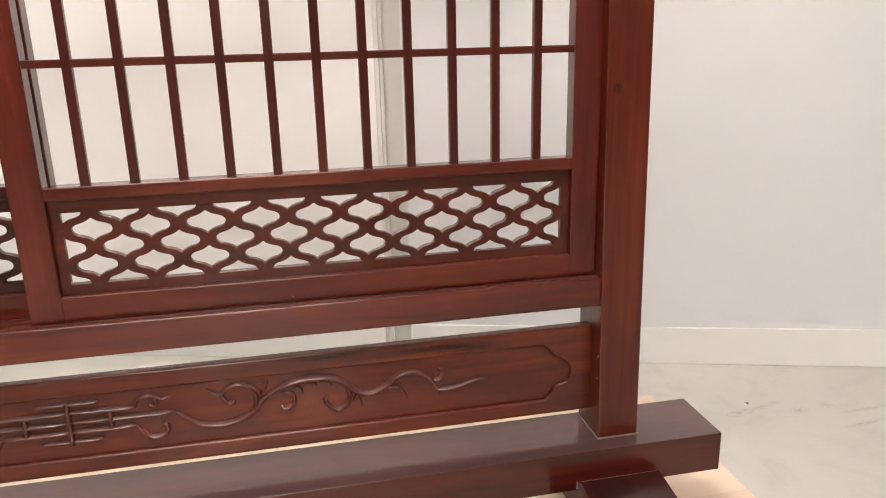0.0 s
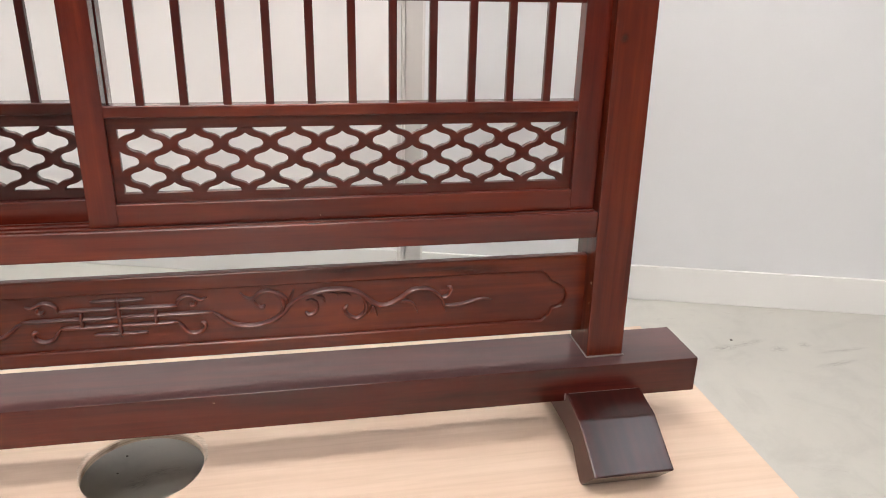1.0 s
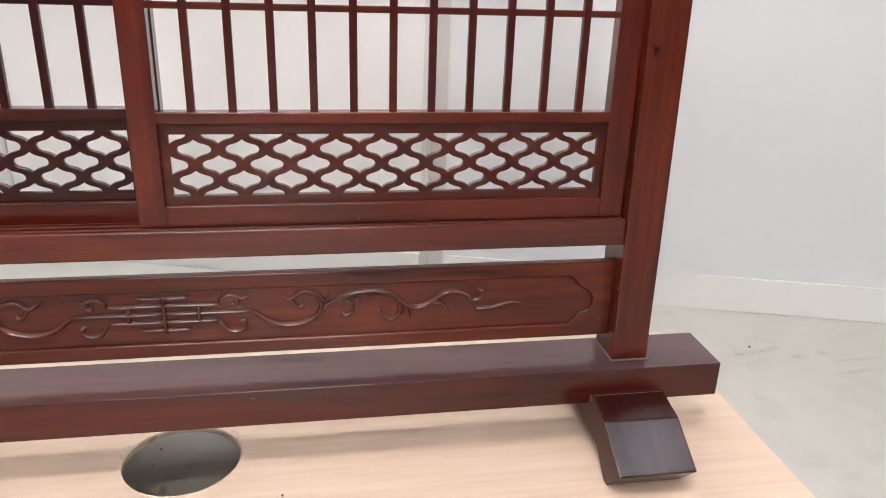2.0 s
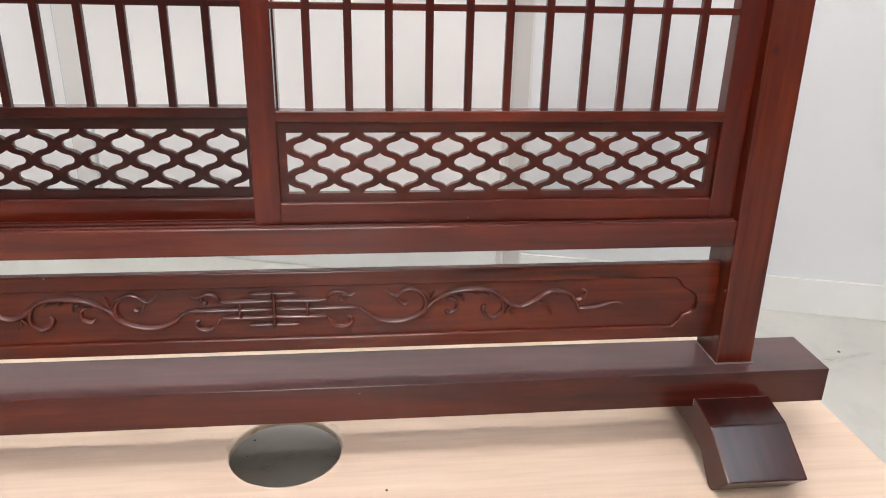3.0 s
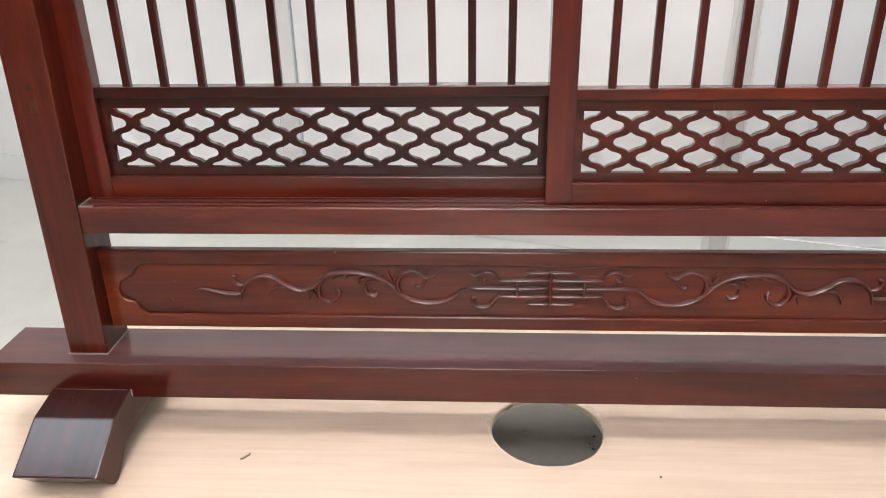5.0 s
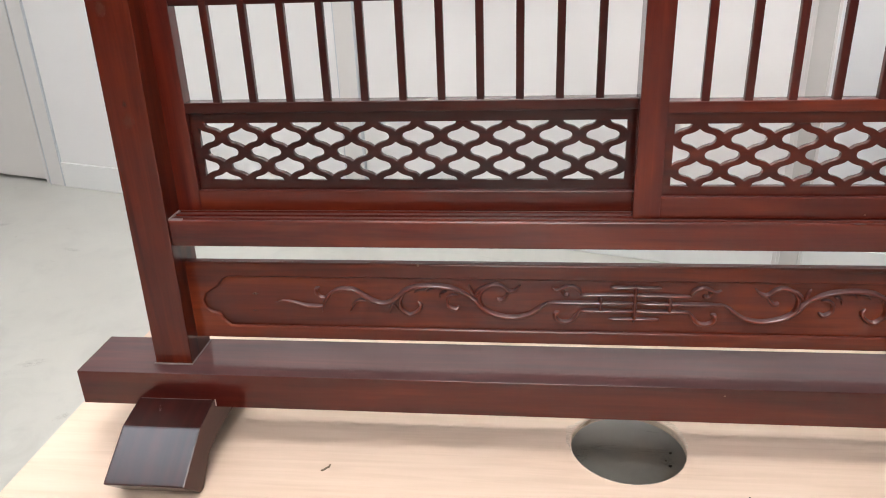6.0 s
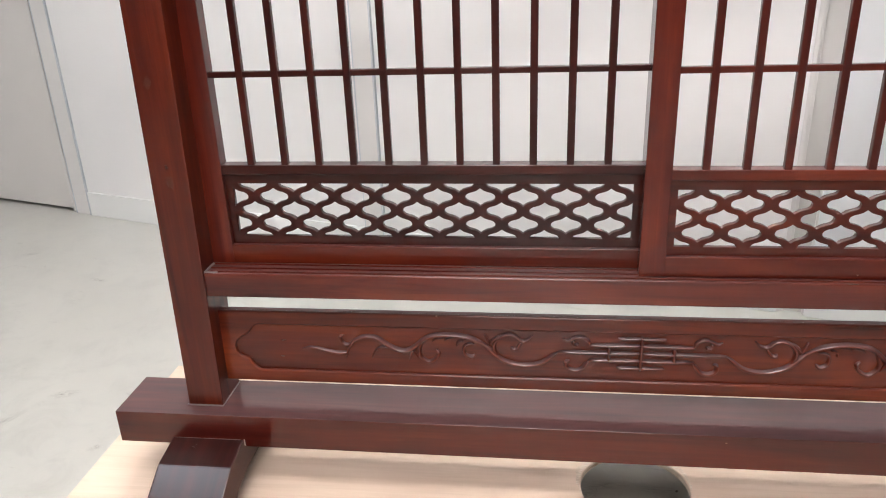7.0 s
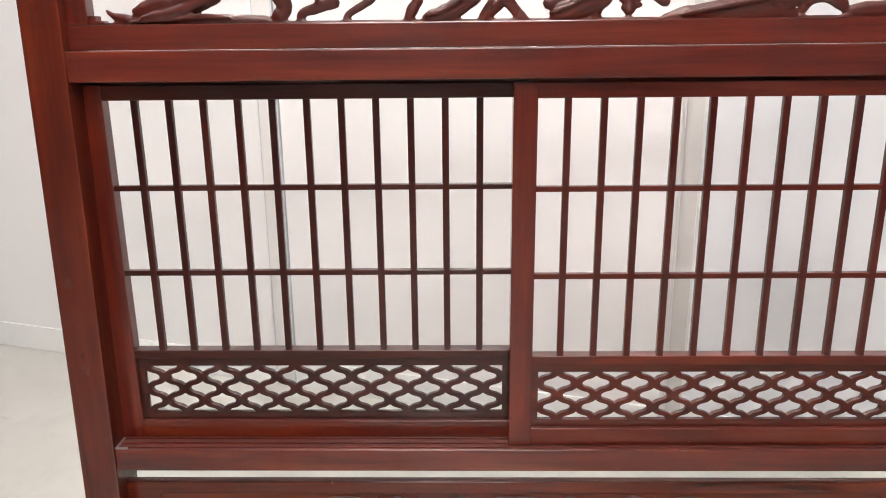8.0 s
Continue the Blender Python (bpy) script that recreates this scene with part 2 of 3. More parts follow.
def as_mesh(bm, name, mat, smooth=False):
    bmesh.ops.recalc_face_normals(bm, faces=bm.faces)
    gentle = all(e.calc_face_angle(0.0) < 0.9 for e in bm.edges)
    me = bpy.data.meshes.new(name)
    bm.to_mesh(me)
    bm.free()
    if gentle and not smooth:
        round_edges(me)
    for m in mat if isinstance(mat, (list, tuple)) else [mat]:
        me.materials.append(m)
    if smooth:
        me.polygons.foreach_set("use_smooth", [True] * len(me.polygons))
    return me


def under(ob, parent):
    ob.parent = parent
    if parent.type == "EMPTY":
        ob.matrix_parent_inverse = Matrix.LocRotScale(parent.location, parent.rotation_euler, None).inverted()
    return ob


def part(name, bm, mat, parent=None, label="", smooth=False, at=None):
    me = bm if isinstance(bm, bpy.types.Mesh) else as_mesh(bm, name, mat, smooth)
    ob = new(name, me)
    if at:
        ob.location = at
    if parent:
        under(ob, parent)
    return tagged(ob, label) if label else ob


def box(x0, x1, y0, y1, z0, z1, bev=0.0015, segs=2, bm=None):
    own = bmesh.new()
    vs = [own.verts.new((x, y, z)) for x in (x0, x1) for y in (y0, y1) for z in (z0, z1)]
    for f in ((0, 1, 3, 2), (4, 6, 7, 5), (0, 4, 5, 1), (2, 3, 7, 6), (0, 2, 6, 4), (1, 5, 7, 3)):
        own.faces.new([vs[i] for i in f])
    bmesh.ops.recalc_face_normals(own, faces=own.faces)
    if bev:
        bmesh.ops.bevel(own, geom=own.edges[:], offset=bev, segments=segs, profile=0.6, affect="EDGES")
    if bm is None:
        return own
    me = bpy.data.meshes.new("scratch")
    own.to_mesh(me)
    own.free()
    bm.from_mesh(me)
    bpy.data.meshes.remove(me)
    return bm


def prism(profile, x0, x1, bev=0.0015):
    """A (y, z) profile drawn out along x."""
    bm = bmesh.new()
    rings = [[bm.verts.new((x, y, z)) for y, z in profile] for x in (x0, x1)]
    n = len(profile)
    bm.faces.new(rings[0])
    bm.faces.new(rings[1][::-1])
    for i in range(n):
        j = (i + 1) % n
        bm.faces.new((rings[0][i], rings[1][i], rings[1][j], rings[0][j]))
    bmesh.ops.recalc_face_normals(bm, faces=bm.faces)
    if bev:
        bmesh.ops.bevel(bm, geom=bm.edges[:], offset=bev, segments=2, profile=0.6, affect="EDGES")
    return bm


def plate(name, outline, holes, thick, bevel, mat):
    """An upright plate in the xz plane with holes cut through; its front lies at y = 0."""
    cu = bpy.data.curves.new(name, "CURVE")
    cu.dimensions, cu.fill_mode = "2D", "BOTH"
    cu.extrude, cu.bevel_depth, cu.bevel_resolution = thick / 2 - bevel, bevel, 1
    cu.offset = -bevel
    for loop in [outline, *holes]:
        sp = cu.splines.new("POLY")
        sp.points.add(len(loop) - 1)
        for p, (x, z) in zip(sp.points, loop):
            p.co = (x, z, 0, 1)
        sp.use_cyclic_u = True
    tmp = bpy.data.objects.new(name, cu)
    me = bpy.data.meshes.new_from_object(tmp)
    bpy.data.objects.remove(tmp)
    bpy.data.curves.remove(cu)
    me.transform(Matrix(((1, 0, 0, 0), (0, 0, -1, thick / 2), (0, 1, 0, 0), (0, 0, 0, 1))))
    me.materials.clear()
    me.materials.append(mat)
    round_edges(me)
    return me


def smooth_line(points, steps=5):
    """A flowing curve through the control points."""
    ps = [Vector(p) for p in points]
    ps = [2 * ps[0] - ps[1], *ps, 2 * ps[-1] - ps[-2]]
    out = []
    for a, b, c, d in zip(ps, ps[1:], ps[2:], ps[3:]):
        for k in range(steps):
            t = k / steps
            out.append(0.5 * (2 * b + (c - a) * t + (2 * a - 5 * b + 4 * c - d) * t * t + (3 * b - a - 3 * c + d) * t ** 3))
    return out + [ps[-2]]


def stroke(bm, points, r0, r1, y, depth=1.0, ring=8, steps=5, lumps=0.0, seed=0.0):
    """A tapering bead along (x, z) points at the depth y; depth scales its thickness front to back."""
    line = smooth_line(points, steps)
    n = len(line)
    rows = []
    for i, p in enumerate(line):
        way = (line[min(i + 1, n - 1)] - line[max(i - 1, 0)]).normalized()
        side = Vector((-way.y, way.x))
        t = i / (n - 1)
        r = r0 + (r1 - r0) * t
        r *= min(1.0, 0.45 + 4.0 * min(t, 1 - t))
        if lumps:
            r *= 1 + lumps * noise.noise(Vector((p.x * 75, p.y * 75, seed)))
        rows.append([bm.verts.new((p.x + side.x * r * math.cos(a), y - depth * r * math.sin(a), p.y + side.y * r * math.cos(a)))
                     for a in (2 * math.pi * k / ring for k in range(ring))])
    for a, b in zip(rows, rows[1:]):
        for k in range(ring):
            j = (k + 1) % ring
            bm.faces.new((a[k], a[j], b[j], b[k]))
    bm.faces.new(rows[0][::-1])
    bm.faces.new(rows[-1])


# ---- the hall: floor, walls, ceiling ----
TILT_WALL = -16.85
WALL_AT = (0.2987 * 1.0787, 0.9544 * 1.0787, 0.0)
HALL = pose(*WALL_AT, 0, 0, TILT_WALL)
ROOM_L, ROOM_R, ROOM_D, ROOM_H = -4.6, 3.4, -8.5, 3.0


def setting(name, bm, mat, label, category):
    ob = new(name, as_mesh(bm, name, mat))
    ob.matrix_basis = HALL
    return tagged(ob, label, category, kind="structure")


def wall_piece(name, bm, mat, parent, label=""):
    ob = new(name, as_mesh(bm, name, mat))
    ob.parent = parent
    return tagged(ob, label) if label else ob


setting("floor", box(ROOM_L - 0.2, ROOM_R + 0.2, ROOM_D - 0.2, 0.3, -0.2, 0, 0), FLOOR_MAT,
        "pale grey sealed concrete floor with faint scuffs", "floor")
setting("ceiling", box(ROOM_L - 0.2, ROOM_R + 0.2, ROOM_D - 0.2, 0.3, ROOM_H, ROOM_H + 0.15, 0), CEILING,
        "plain white ceiling of the hall", "ceiling")
# Side and end walls are added out of view, kept dark to cut fill.
setting("wall_left", box(ROOM_L - 0.2, ROOM_L, ROOM_D, 0.15, 0, ROOM_H, 0), FARWALL, "unseen grey side wall, toned dark to cut fill light", "wall")
setting("wall_right", box(ROOM_R, ROOM_R + 0.2, ROOM_D, 0.15, 0, ROOM_H, 0), FARWALL, "unseen grey side wall, toned dark to cut fill light", "wall")
setting("wall_front", box(ROOM_L - 0.2, ROOM_R + 0.2, ROOM_D - 0.2, ROOM_D, 0, ROOM_H, 0), ENDWALL, "unseen pale grey end wall, toned down to dim reflections", "wall")

back = setting("wall_back", box(ROOM_L - 0.2, ROOM_R + 0.2, 0.045, 0.15, 0, ROOM_H, 0), SHADOWGAP,
               "white demountable partition wall with panels and slim upright profiles", "wall")
SKIRT_H = 0.096
# upright profiles: start, end
PROFILES = [(-3.56, -3.48), (-2.405, -2.325), (-1.083, -1.010), (0.165, 0.233), (1.50, 1.58), (2.74, 2.82)]
edges = [ROOM_L, *[e for pair in PROFILES for e in pair], ROOM_R]
for i in range(0, len(edges), 2):
    s0, s1 = edges[i] + (0.0 if edges[i] == 0.233 else 0.002), edges[i + 1] - (0.0 if edges[i + 1] == 0.165 else 0.002)
    if abs(s1 + 2.407) < 0.01:
        continue
    wall_piece("panel", box(s0, s1, 0.0, 0.045, 0.0, ROOM_H, 0.0015), PANEL_COOL if s0 > 0.2 else PANEL, back, "cool white laminate panel" if s0 > 0.2 else "white laminate panel")
    gap = 0.0035 if abs(s0 + 2.323) < 0.01 else 0.0
    # A dark strip is set in as the shadow beside the skirting's end.
    if gap:
        wall_piece("open_joint", box(s0 - 0.0015, s0 + gap, -0.0035, 0.0, 0.0003, 0.055, 0), SHADOWGAP, back, "dark strip for the shadow at the skirting's end")
    wall_piece("skirting", box(s0 + gap, s1, -0.009, 0.0, 0.0003, SKIRT_H, 0.002), SKIRT, back, "white skirting board")
for s0, s1 in PROFILES:
    if s0 > 0 and s0 < 1:
        bm = box(s0, s0 + 0.010, 0.001, 0.045, 0, ROOM_H, 0.001)
        box(s0 + 0.010, s0 + 0.018, 0.007, 0.045, 0, ROOM_H, 0.001, bm=bm)
        box(s1 - 0.006, s1, 0.001, 0.045, 0, ROOM_H, 0.001, bm=bm)
        wall_piece("upright_profile", bm, MULLION, back, "off-white profile edges")
        wall_piece("profile_channel", box(s0 + 0.018, s1 - 0.006, 0.014, 0.045, 0, ROOM_H, 0.001), MULLION_GREY, back, "recessed grey aluminium channel")
    else:
        wall_piece("upright_profile", box(s0 + 0.003, s1 - 0.003, -0.004, 0.045, 0, ROOM_H, 0.003), MULLION, back, "off-white upright profile")
        wall_piece("edge_strip", box(s1 - 0.0068, s1 - 0.0014, -0.0048, 0.02, 0.0, ROOM_H, 0.0008), BLUE, back, "thin blue-grey edge seal")
        wall_piece("edge_strip", box(s0 + 0.0012, s0 + 0.0050, -0.0048, 0.02, 0.0, ROOM_H, 0.0008), BLUE, back, "thin blue-grey edge seal")

door = setting("door_1", box(-3.475, -2.440, 0.012, 0.05, 0.012, 2.10, 0.002), DOORLEAF,
               "closed flush grey-white door in the partition wall", "door")
setting("door_head", box(-3.478, -2.407, 0.004, 0.05, 2.105, ROOM_H, 0.002), PANEL, "white panel over the closed door", "wall")
stop = new("seal", as_mesh(box(-2.4395, -2.4055, 0.014, 0.04, 0.0, 2.10, 0.001), "seal", SEAL))
jamb = new("jamb_strip", as_mesh(box(-2.4330, -2.4200, 0.004, 0.013, 0.0, 2.10, 0.001), "jamb_strip", MULLION))
jamb.parent = door
stop.parent = door

# ---- pendant lamps ----
LAMP_Z = 2.62


def pendant_light(x, y, half, label):
    lamp_ob = thing("pendant_light", (x, y, LAMP_Z), label, "pendant light", "row of pendant strip lamps")
    part("diffuser", box(x - half, x + half, y - 0.11, y + 0.11, LAMP_Z - 0.03, LAMP_Z + 0.03, 0.008), GLOW, lamp_ob, "glowing white diffuser")
    for e in (-half - 0.0055, half + 0.0055):
        part("end_cap", box(x + e - 0.005, x + e + 0.005, y - 0.115, y + 0.115, LAMP_Z - 0.034, LAMP_Z + 0.034, 0.002), METAL, lamp_ob)
    for e in (-half + 0.1, half - 0.1):
        part("wire", box(x + e - 0.0015, x + e + 0.0015, y - 0.0015, y + 0.0015, LAMP_Z + 0.0305, ROOM_H, 0), METAL, lamp_ob)


# The two far rows are added, unseen, to brighten what the wood reflects.
for y in (-1.0, -2.1, -4.6, -6.8):
    pendant_light(-0.12, y, 0.60, "unseen long white pendant strip lamp on two wires, switched on")
pendant_light(-0.45, 0.50, 0.50, "short white pendant strip lamp on two wires, switched on")


def ceiling_panel(x0, x1, y0, y1):
    lamp_ob = thing("ceiling_panel", ((x0 + x1) / 2, (y0 + y1) / 2, ROOM_H), "cool white luminous ceiling panel in a slim frame", "ceiling light", "pair of luminous ceiling panels")
    part("panel_diffuser", box(x0, x1, y0, y1, ROOM_H - 0.03, ROOM_H - 0.008, 0.003), PANEL_GLOW, lamp_ob, "glowing cool white diffuser")
    for a0, a1, b0, b1 in ((x0 - 0.03, x1 + 0.03, y1 + 0.001, y1 + 0.03), (x0 - 0.03, x1 + 0.03, y0 - 0.03, y0 - 0.001), (x0 - 0.03, x0 - 0.001, y0, y1), (x1 + 0.001, x1 + 0.03, y0, y1)):
        part("panel_frame", box(a0, a1, b0, b1, ROOM_H - 0.036, ROOM_H, 0.002), METAL, lamp_ob)


ceiling_panel(-2.75, -1.65, -0.70, -0.10)
ceiling_panel(1.70, 2.10, -0.80, -0.35)

# ---- platform ----
TOP = 0.155
platform = thing("platform", (0, 0.03, 0), "low pale plywood platform with a round hand hole", "platform")
PX, PY0, PY1, HOLE_R, HOLE_Y = 0.890, -0.20, 0.36, 0.083, 0.051
ring = [(-0.002 + HOLE_R * math.cos(2 * math.pi * k / 72), HOLE_Y + HOLE_R * math.sin(2 * math.pi * k / 72)) for k in range(72)]
deck = plate("deck", [(-PX, PY0), (PX, PY0), (PX, PY1), (-PX, PY1)], [ring], 0.012, 0.0010, PLY)
deck.transform(Matrix(((1, 0, 0, 0), (0, 0, 1, 0), (0, -1, 0, TOP), (0, 0, 0, 1))))
deck.materials.append(PLY_EDGE)
for p in deck.polygons:
    if abs(p.normal.z) < 0.3:
        p.material_index = 1
part("deck", deck, PLY, platform)
for x in (-0.86, -0.33, 0.33, 0.86):
    part("bearer", box(x - 0.03, x + 0.03, PY0 + 0.023, PY1 - 0.023, 0.0, TOP - 0.012, 0.002), TIMBER, platform, "sawn pine bearer")

# Boards added out of view to dim the floor seen through the hole.
for y, z0 in ((PY0 + 0.004, 0.072), (PY1 - 0.022, 0.062)):
    part("fascia", box(-PX + 0.07, PX - 0.07, y, y + 0.018, z0, TOP - 0.0125, 0.0015), PLY, platform, "unseen plywood board that dims the floor under the hole")


def frayed_rim():
    """The splintered edge round the hand hole: a ragged ring that slopes into the hole."""
    bm, n, rows = bmesh.new(), 144, []
    for k in range(n):
        a = 2 * math.pi * k / n
        worn = math.exp(-((a - 2.75) / 0.42) ** 2) + 0.9 * math.exp(-((a - 0.55) / 0.45) ** 2) + 0.02
        wide = (0.0005 + 0.0115 * worn) * (1 + 0.45 * noise.noise(Vector((6 * math.cos(a), 6 * math.sin(a), 2.0)))) + 0.0007 * noise.noise(Vector((23 * math.cos(a), 23 * math.sin(a), 5.0)))
        row = []
        for r, z in ((HOLE_R + wide, -0.0002), (HOLE_R + wide * 0.55, 0.0005), (HOLE_R + wide * 0.2, 0.0003), (HOLE_R - 0.0006, -0.0022)):
            ragged = 0.0005 * noise.noise(Vector((40 * math.cos(a), 40 * math.sin(a), r * 300)))
            row.append(bm.verts.new((-0.002 + r * math.cos(a), HOLE_Y + r * math.sin(a), TOP + z + ragged)))
        rows.append(row)
    for p, q in zip(rows, rows[1:] + rows[:1]):
        for i in range(3):
            bm.faces.new((p[i], p[i + 1], q[i + 1], q[i]))
    part("frayed_rim", bm, FRAYED, platform, "splintered pale rim of the hand hole, stained brown in places", smooth=True)


frayed_rim()

# ---- the wooden screen: stand, rails and posts ----
B_TOP, B_BOT, B_HALF, B_DEEP = 0.293, 0.238, 0.801, 0.100
screen = thing("wooden_screen", (0, 0.05, TOP), "dark red lacquered rosewood floor screen on two hoof feet", "screen")
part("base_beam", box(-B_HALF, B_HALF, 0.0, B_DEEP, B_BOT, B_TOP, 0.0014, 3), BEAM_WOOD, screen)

HALF_FOOT = [(0.002, 0.2505), (-0.054, 0.2405), (-0.126, 0.198), (-0.086, TOP), (-0.076, TOP), (-0.053, 0.176), (-0.040, 0.189), (0.0, 0.197)]
foot_profile = HALF_FOOT + [(0.1 - y, z) for y, z in reversed(HALF_FOOT)]
for side in (-1, 1):
    x0, x1 = sorted((side * 0.600, side * 0.714))
    foot = part("foot", prism(foot_profile, x0, x1, 0.0025), [FOOT_WOOD, FOOT_SIDE], screen)
    for p in foot.data.polygons:
        p.material_index = int(abs(p.normal.x) > 0.9)
    part("glue_line", box(side * 0.5985 - 0.0010, side * 0.5985 + 0.0010, -0.0005, 0.004, 0.2395, 0.251, 0.0004), GLUE if side < 0 else GLUE_DARK, screen, "dried glue at the joint")
    part("glue_line", box(x0 + 0.004, x1 - 0.004, -0.0006, 0.0004, 0.2494, 0.2503, 0.0002), GLUE_DARK, screen, "greyish dried glue under the beam")

P_TOP = 1.40
for side in (-1, 1):
    bm = bmesh.new()
    vs = []
    for z, xi, xo in ((B_TOP - 0.004, 0.6365, 0.6915), (P_TOP, 0.6195, 0.6750)):
        vs += [bm.verts.new((side * x, y, z)) for x, y in ((xi, 0.026), (xo, 0.026), (xo, 0.095), (xi, 0.095))]
    for f in ((0, 1, 2, 3), (7, 6, 5, 4), (0, 4, 5, 1), (1, 5, 6, 2), (2, 6, 7, 3), (3, 7, 4, 0)):
        bm.faces.new([vs[i] for i in f])
    bmesh.ops.recalc_face_normals(bm, faces=bm.faces)
    bmesh.ops.bevel(bm, geom=bm.edges[:], offset=0.002, segments=2, profile=0.6, affect="EDGES")
    part("post", bm, POST_WOOD, screen)

    bm = bmesh.new()
    xi, xo = sorted((side * 0.6362, side * 0.6928))
    box(xi - 0.001, xo + 0.001, 0.0238, 0.0262, B_TOP - 0.001, B_TOP + 0.0016, 0.0007, bm=bm)
    xe = side * 0.6362
    box(xe - 0.0012, xe + 0.0012, 0.0262, 0.0950, B_TOP - 0.001, B_TOP + 0.0016, 0.0007, bm=bm)
    part("glue_line", bm, GLUE_DARK, screen, "greyish dried glue round the post foot")

# lower rail with its sliding tracks
part("lower_rail", box(-0.634, 0.634, 0.029, 0.0935, 0.479, 0.5165, 0.0026, 3), RAIL_WOOD, screen)
for y in (0.0345, 0.0480, 0.0625):
    part("track", box(-0.629, 0.629, y - 0.0014, y + 0.0014, 0.5155, 0.5190, 0.0006), RAIL_WOOD, screen, "thin raised track")
# lintel and top rail
part("lintel", box(-0.628, 0.628, 0.029, 0.0935, 1.0745, 1.1160, 0.0026, 3), RAIL_WOOD, screen)
part("head_stop", box(-0.628, 0.628, 0.0895, 0.0930, 1.055, 1.0755, 0.0006), WOOD_X, screen)
part("top_rail", box(-0.626, 0.626, 0.029, 0.0935, 1.345, 1.392, 0.0018), RAIL_WOOD, screen)

# apron board with the carved vine
APRON_Y, A0, A1, FIELD = 0.0555, 0.3222, 0.4438, 0.0055
CX = -0.006
end = [(0.5715, 0.4210), (0.580, 0.4155), (0.5875, 0.405), (0.597, 0.400), (0.607, 0.393), (0.6115, 0.3825), (0.6100, 0.3725), (0.604, 0.3655), (0.591, 0.3625), (0.587, 0.3525), (0.577, 0.3425)]
cart = [(x - 0.004, z) for x, z in end] + [(-x - 0.004, z) for x, z in reversed(end)]
frame_plate = plate("apron_board", [(-0.637, A0), (0.637, A0), (0.637, A1), (-0.637, A1)], [cart], FIELD + 0.001, 0.0022, APRON_WOOD)
frame_plate.transform(Matrix.Translation((0, APRON_Y, 0)))
part("apron_board", frame_plate, APRON_WOOD, screen)
core = part("apron_core", box(-0.637, 0.637, APRON_Y + FIELD, APRON_Y + 0.014, A0 + 0.0004, A1 - 0.0004, 0.0012), APRON_WOOD, screen)

FIELD_Y = APRON_Y + FIELD
vine = bmesh.new()


def tendril(pts, r0, r1):
    """One raised bead of the vine and its mirror image."""
    for side in (-1, 1):
        stroke(vine, [(CX + side * x, z) for x, z in pts], r0 * 1.38, r1 * 1.38, FIELD_Y - 0.0008, 2.1, 12, 5)


# the long stem and its tail
tendril([(0.117, 0.3865), (0.124, 0.382), (0.132, 0.375), (0.142, 0.368), (0.156, 0.3638), (0.170, 0.3628), (0.184, 0.365), (0.199, 0.3705), (0.210, 0.379), (0.219, 0.389), (0.228, 0.3965)], 0.0021, 0.0027)
tendril([(0.214, 0.384), (0.228, 0.3965), (0.242, 0.404), (0.256, 0.408), (0.274, 0.410), (0.292, 0.4095), (0.306, 0.4065), (0.318, 0.3995), (0.327, 0.391), (0.335, 0.385), (0.344, 0.3815), (0.353, 0.382), (0.362, 0.3855), (0.373, 0.392), (0.382, 0.399), (0.391, 0.403), (0.402, 0.4035), (0.413, 0.401), (0.423, 0.395), (0.431, 0.388)], 0.0027, 0.0024)
tendril([(0.433, 0.3755), (0.449, 0.3748), (0.464, 0.377), (0.479, 0.381), (0.492, 0.3825), (0.505, 0.379)], 0.0024, 0.0009)
tendril([(0.421, 0.396), (0.430, 0.386), (0.434, 0.376), (0.437, 0.365)], 0.0024, 0.0008)
tendril([(0.428, 0.3885), (0.437, 0.3895), (0.442, 0.395), (0.443, 0.402), (0.437, 0.4045)], 0.0021, 0.0017)
tendril([(0.367, 0.3865), (0.379, 0.386), (0.387, 0.3825), (0.393, 0.3745), (0.396, 0.366)], 0.0022, 0.0009)
# the loop beyond the middle, with its thorns
tendril([(0.310, 0.405), (0.319, 0.395), (0.323, 0.384), (0.322, 0.374), (0.316, 0.367), (0.309, 0.364), (0.301, 0.3675), (0.295, 0.374), (0.294, 0.380), (0.298, 0.3845)], 0.0020, 0.0022)
tendril([(0.335, 0.383), (0.330, 0.377), (0.326, 0.369)], 0.0022, 0.0008)
tendril([(0.333, 0.382), (0.336, 0.374), (0.339, 0.364)], 0.0020, 0.0008)
# the round loop by the emblem
tendril([(0.202, 0.372), (0.210, 0.384), (0.211, 0.396), (0.206, 0.405), (0.198, 0.411), (0.189, 0.413), (0.180, 0.410), (0.174, 0.4045), (0.168, 0.4025), (0.161, 0.4055), (0.155, 0.412)], 0.0024, 0.0018)
tendril([(0.170, 0.403), (0.174, 0.396), (0.178, 0.3905), (0.183, 0.3890), (0.187, 0.392)], 0.0016, 0.0023)
tendril([(0.202, 0.4105), (0.211, 0.405), (0.217, 0.397)], 0.0016, 0.0022)
tendril([(0.226, 0.4125), (0.223, 0.406), (0.219, 0.396)], 0.0009, 0.0022)
# curls and leaflets under the stem
tendril([(0.241, 0.395), (0.250, 0.3955), (0.256, 0.390), (0.256, 0.381), (0.251, 0.3755), (0.244, 0.374), (0.240, 0.378)], 0.0014, 0.0024)
tendril([(0.257, 0.401), (0.265, 0.3975), (0.267, 0.390)], 0.0018, 0.0008)
tendril([(0.268, 0.4065), (0.280, 0.4035), (0.285, 0.399)], 0.0016, 0.0007)
tendril([(0.286, 0.405), (0.297, 0.4025), (0.303, 0.3975)], 0.0016, 0.0007)
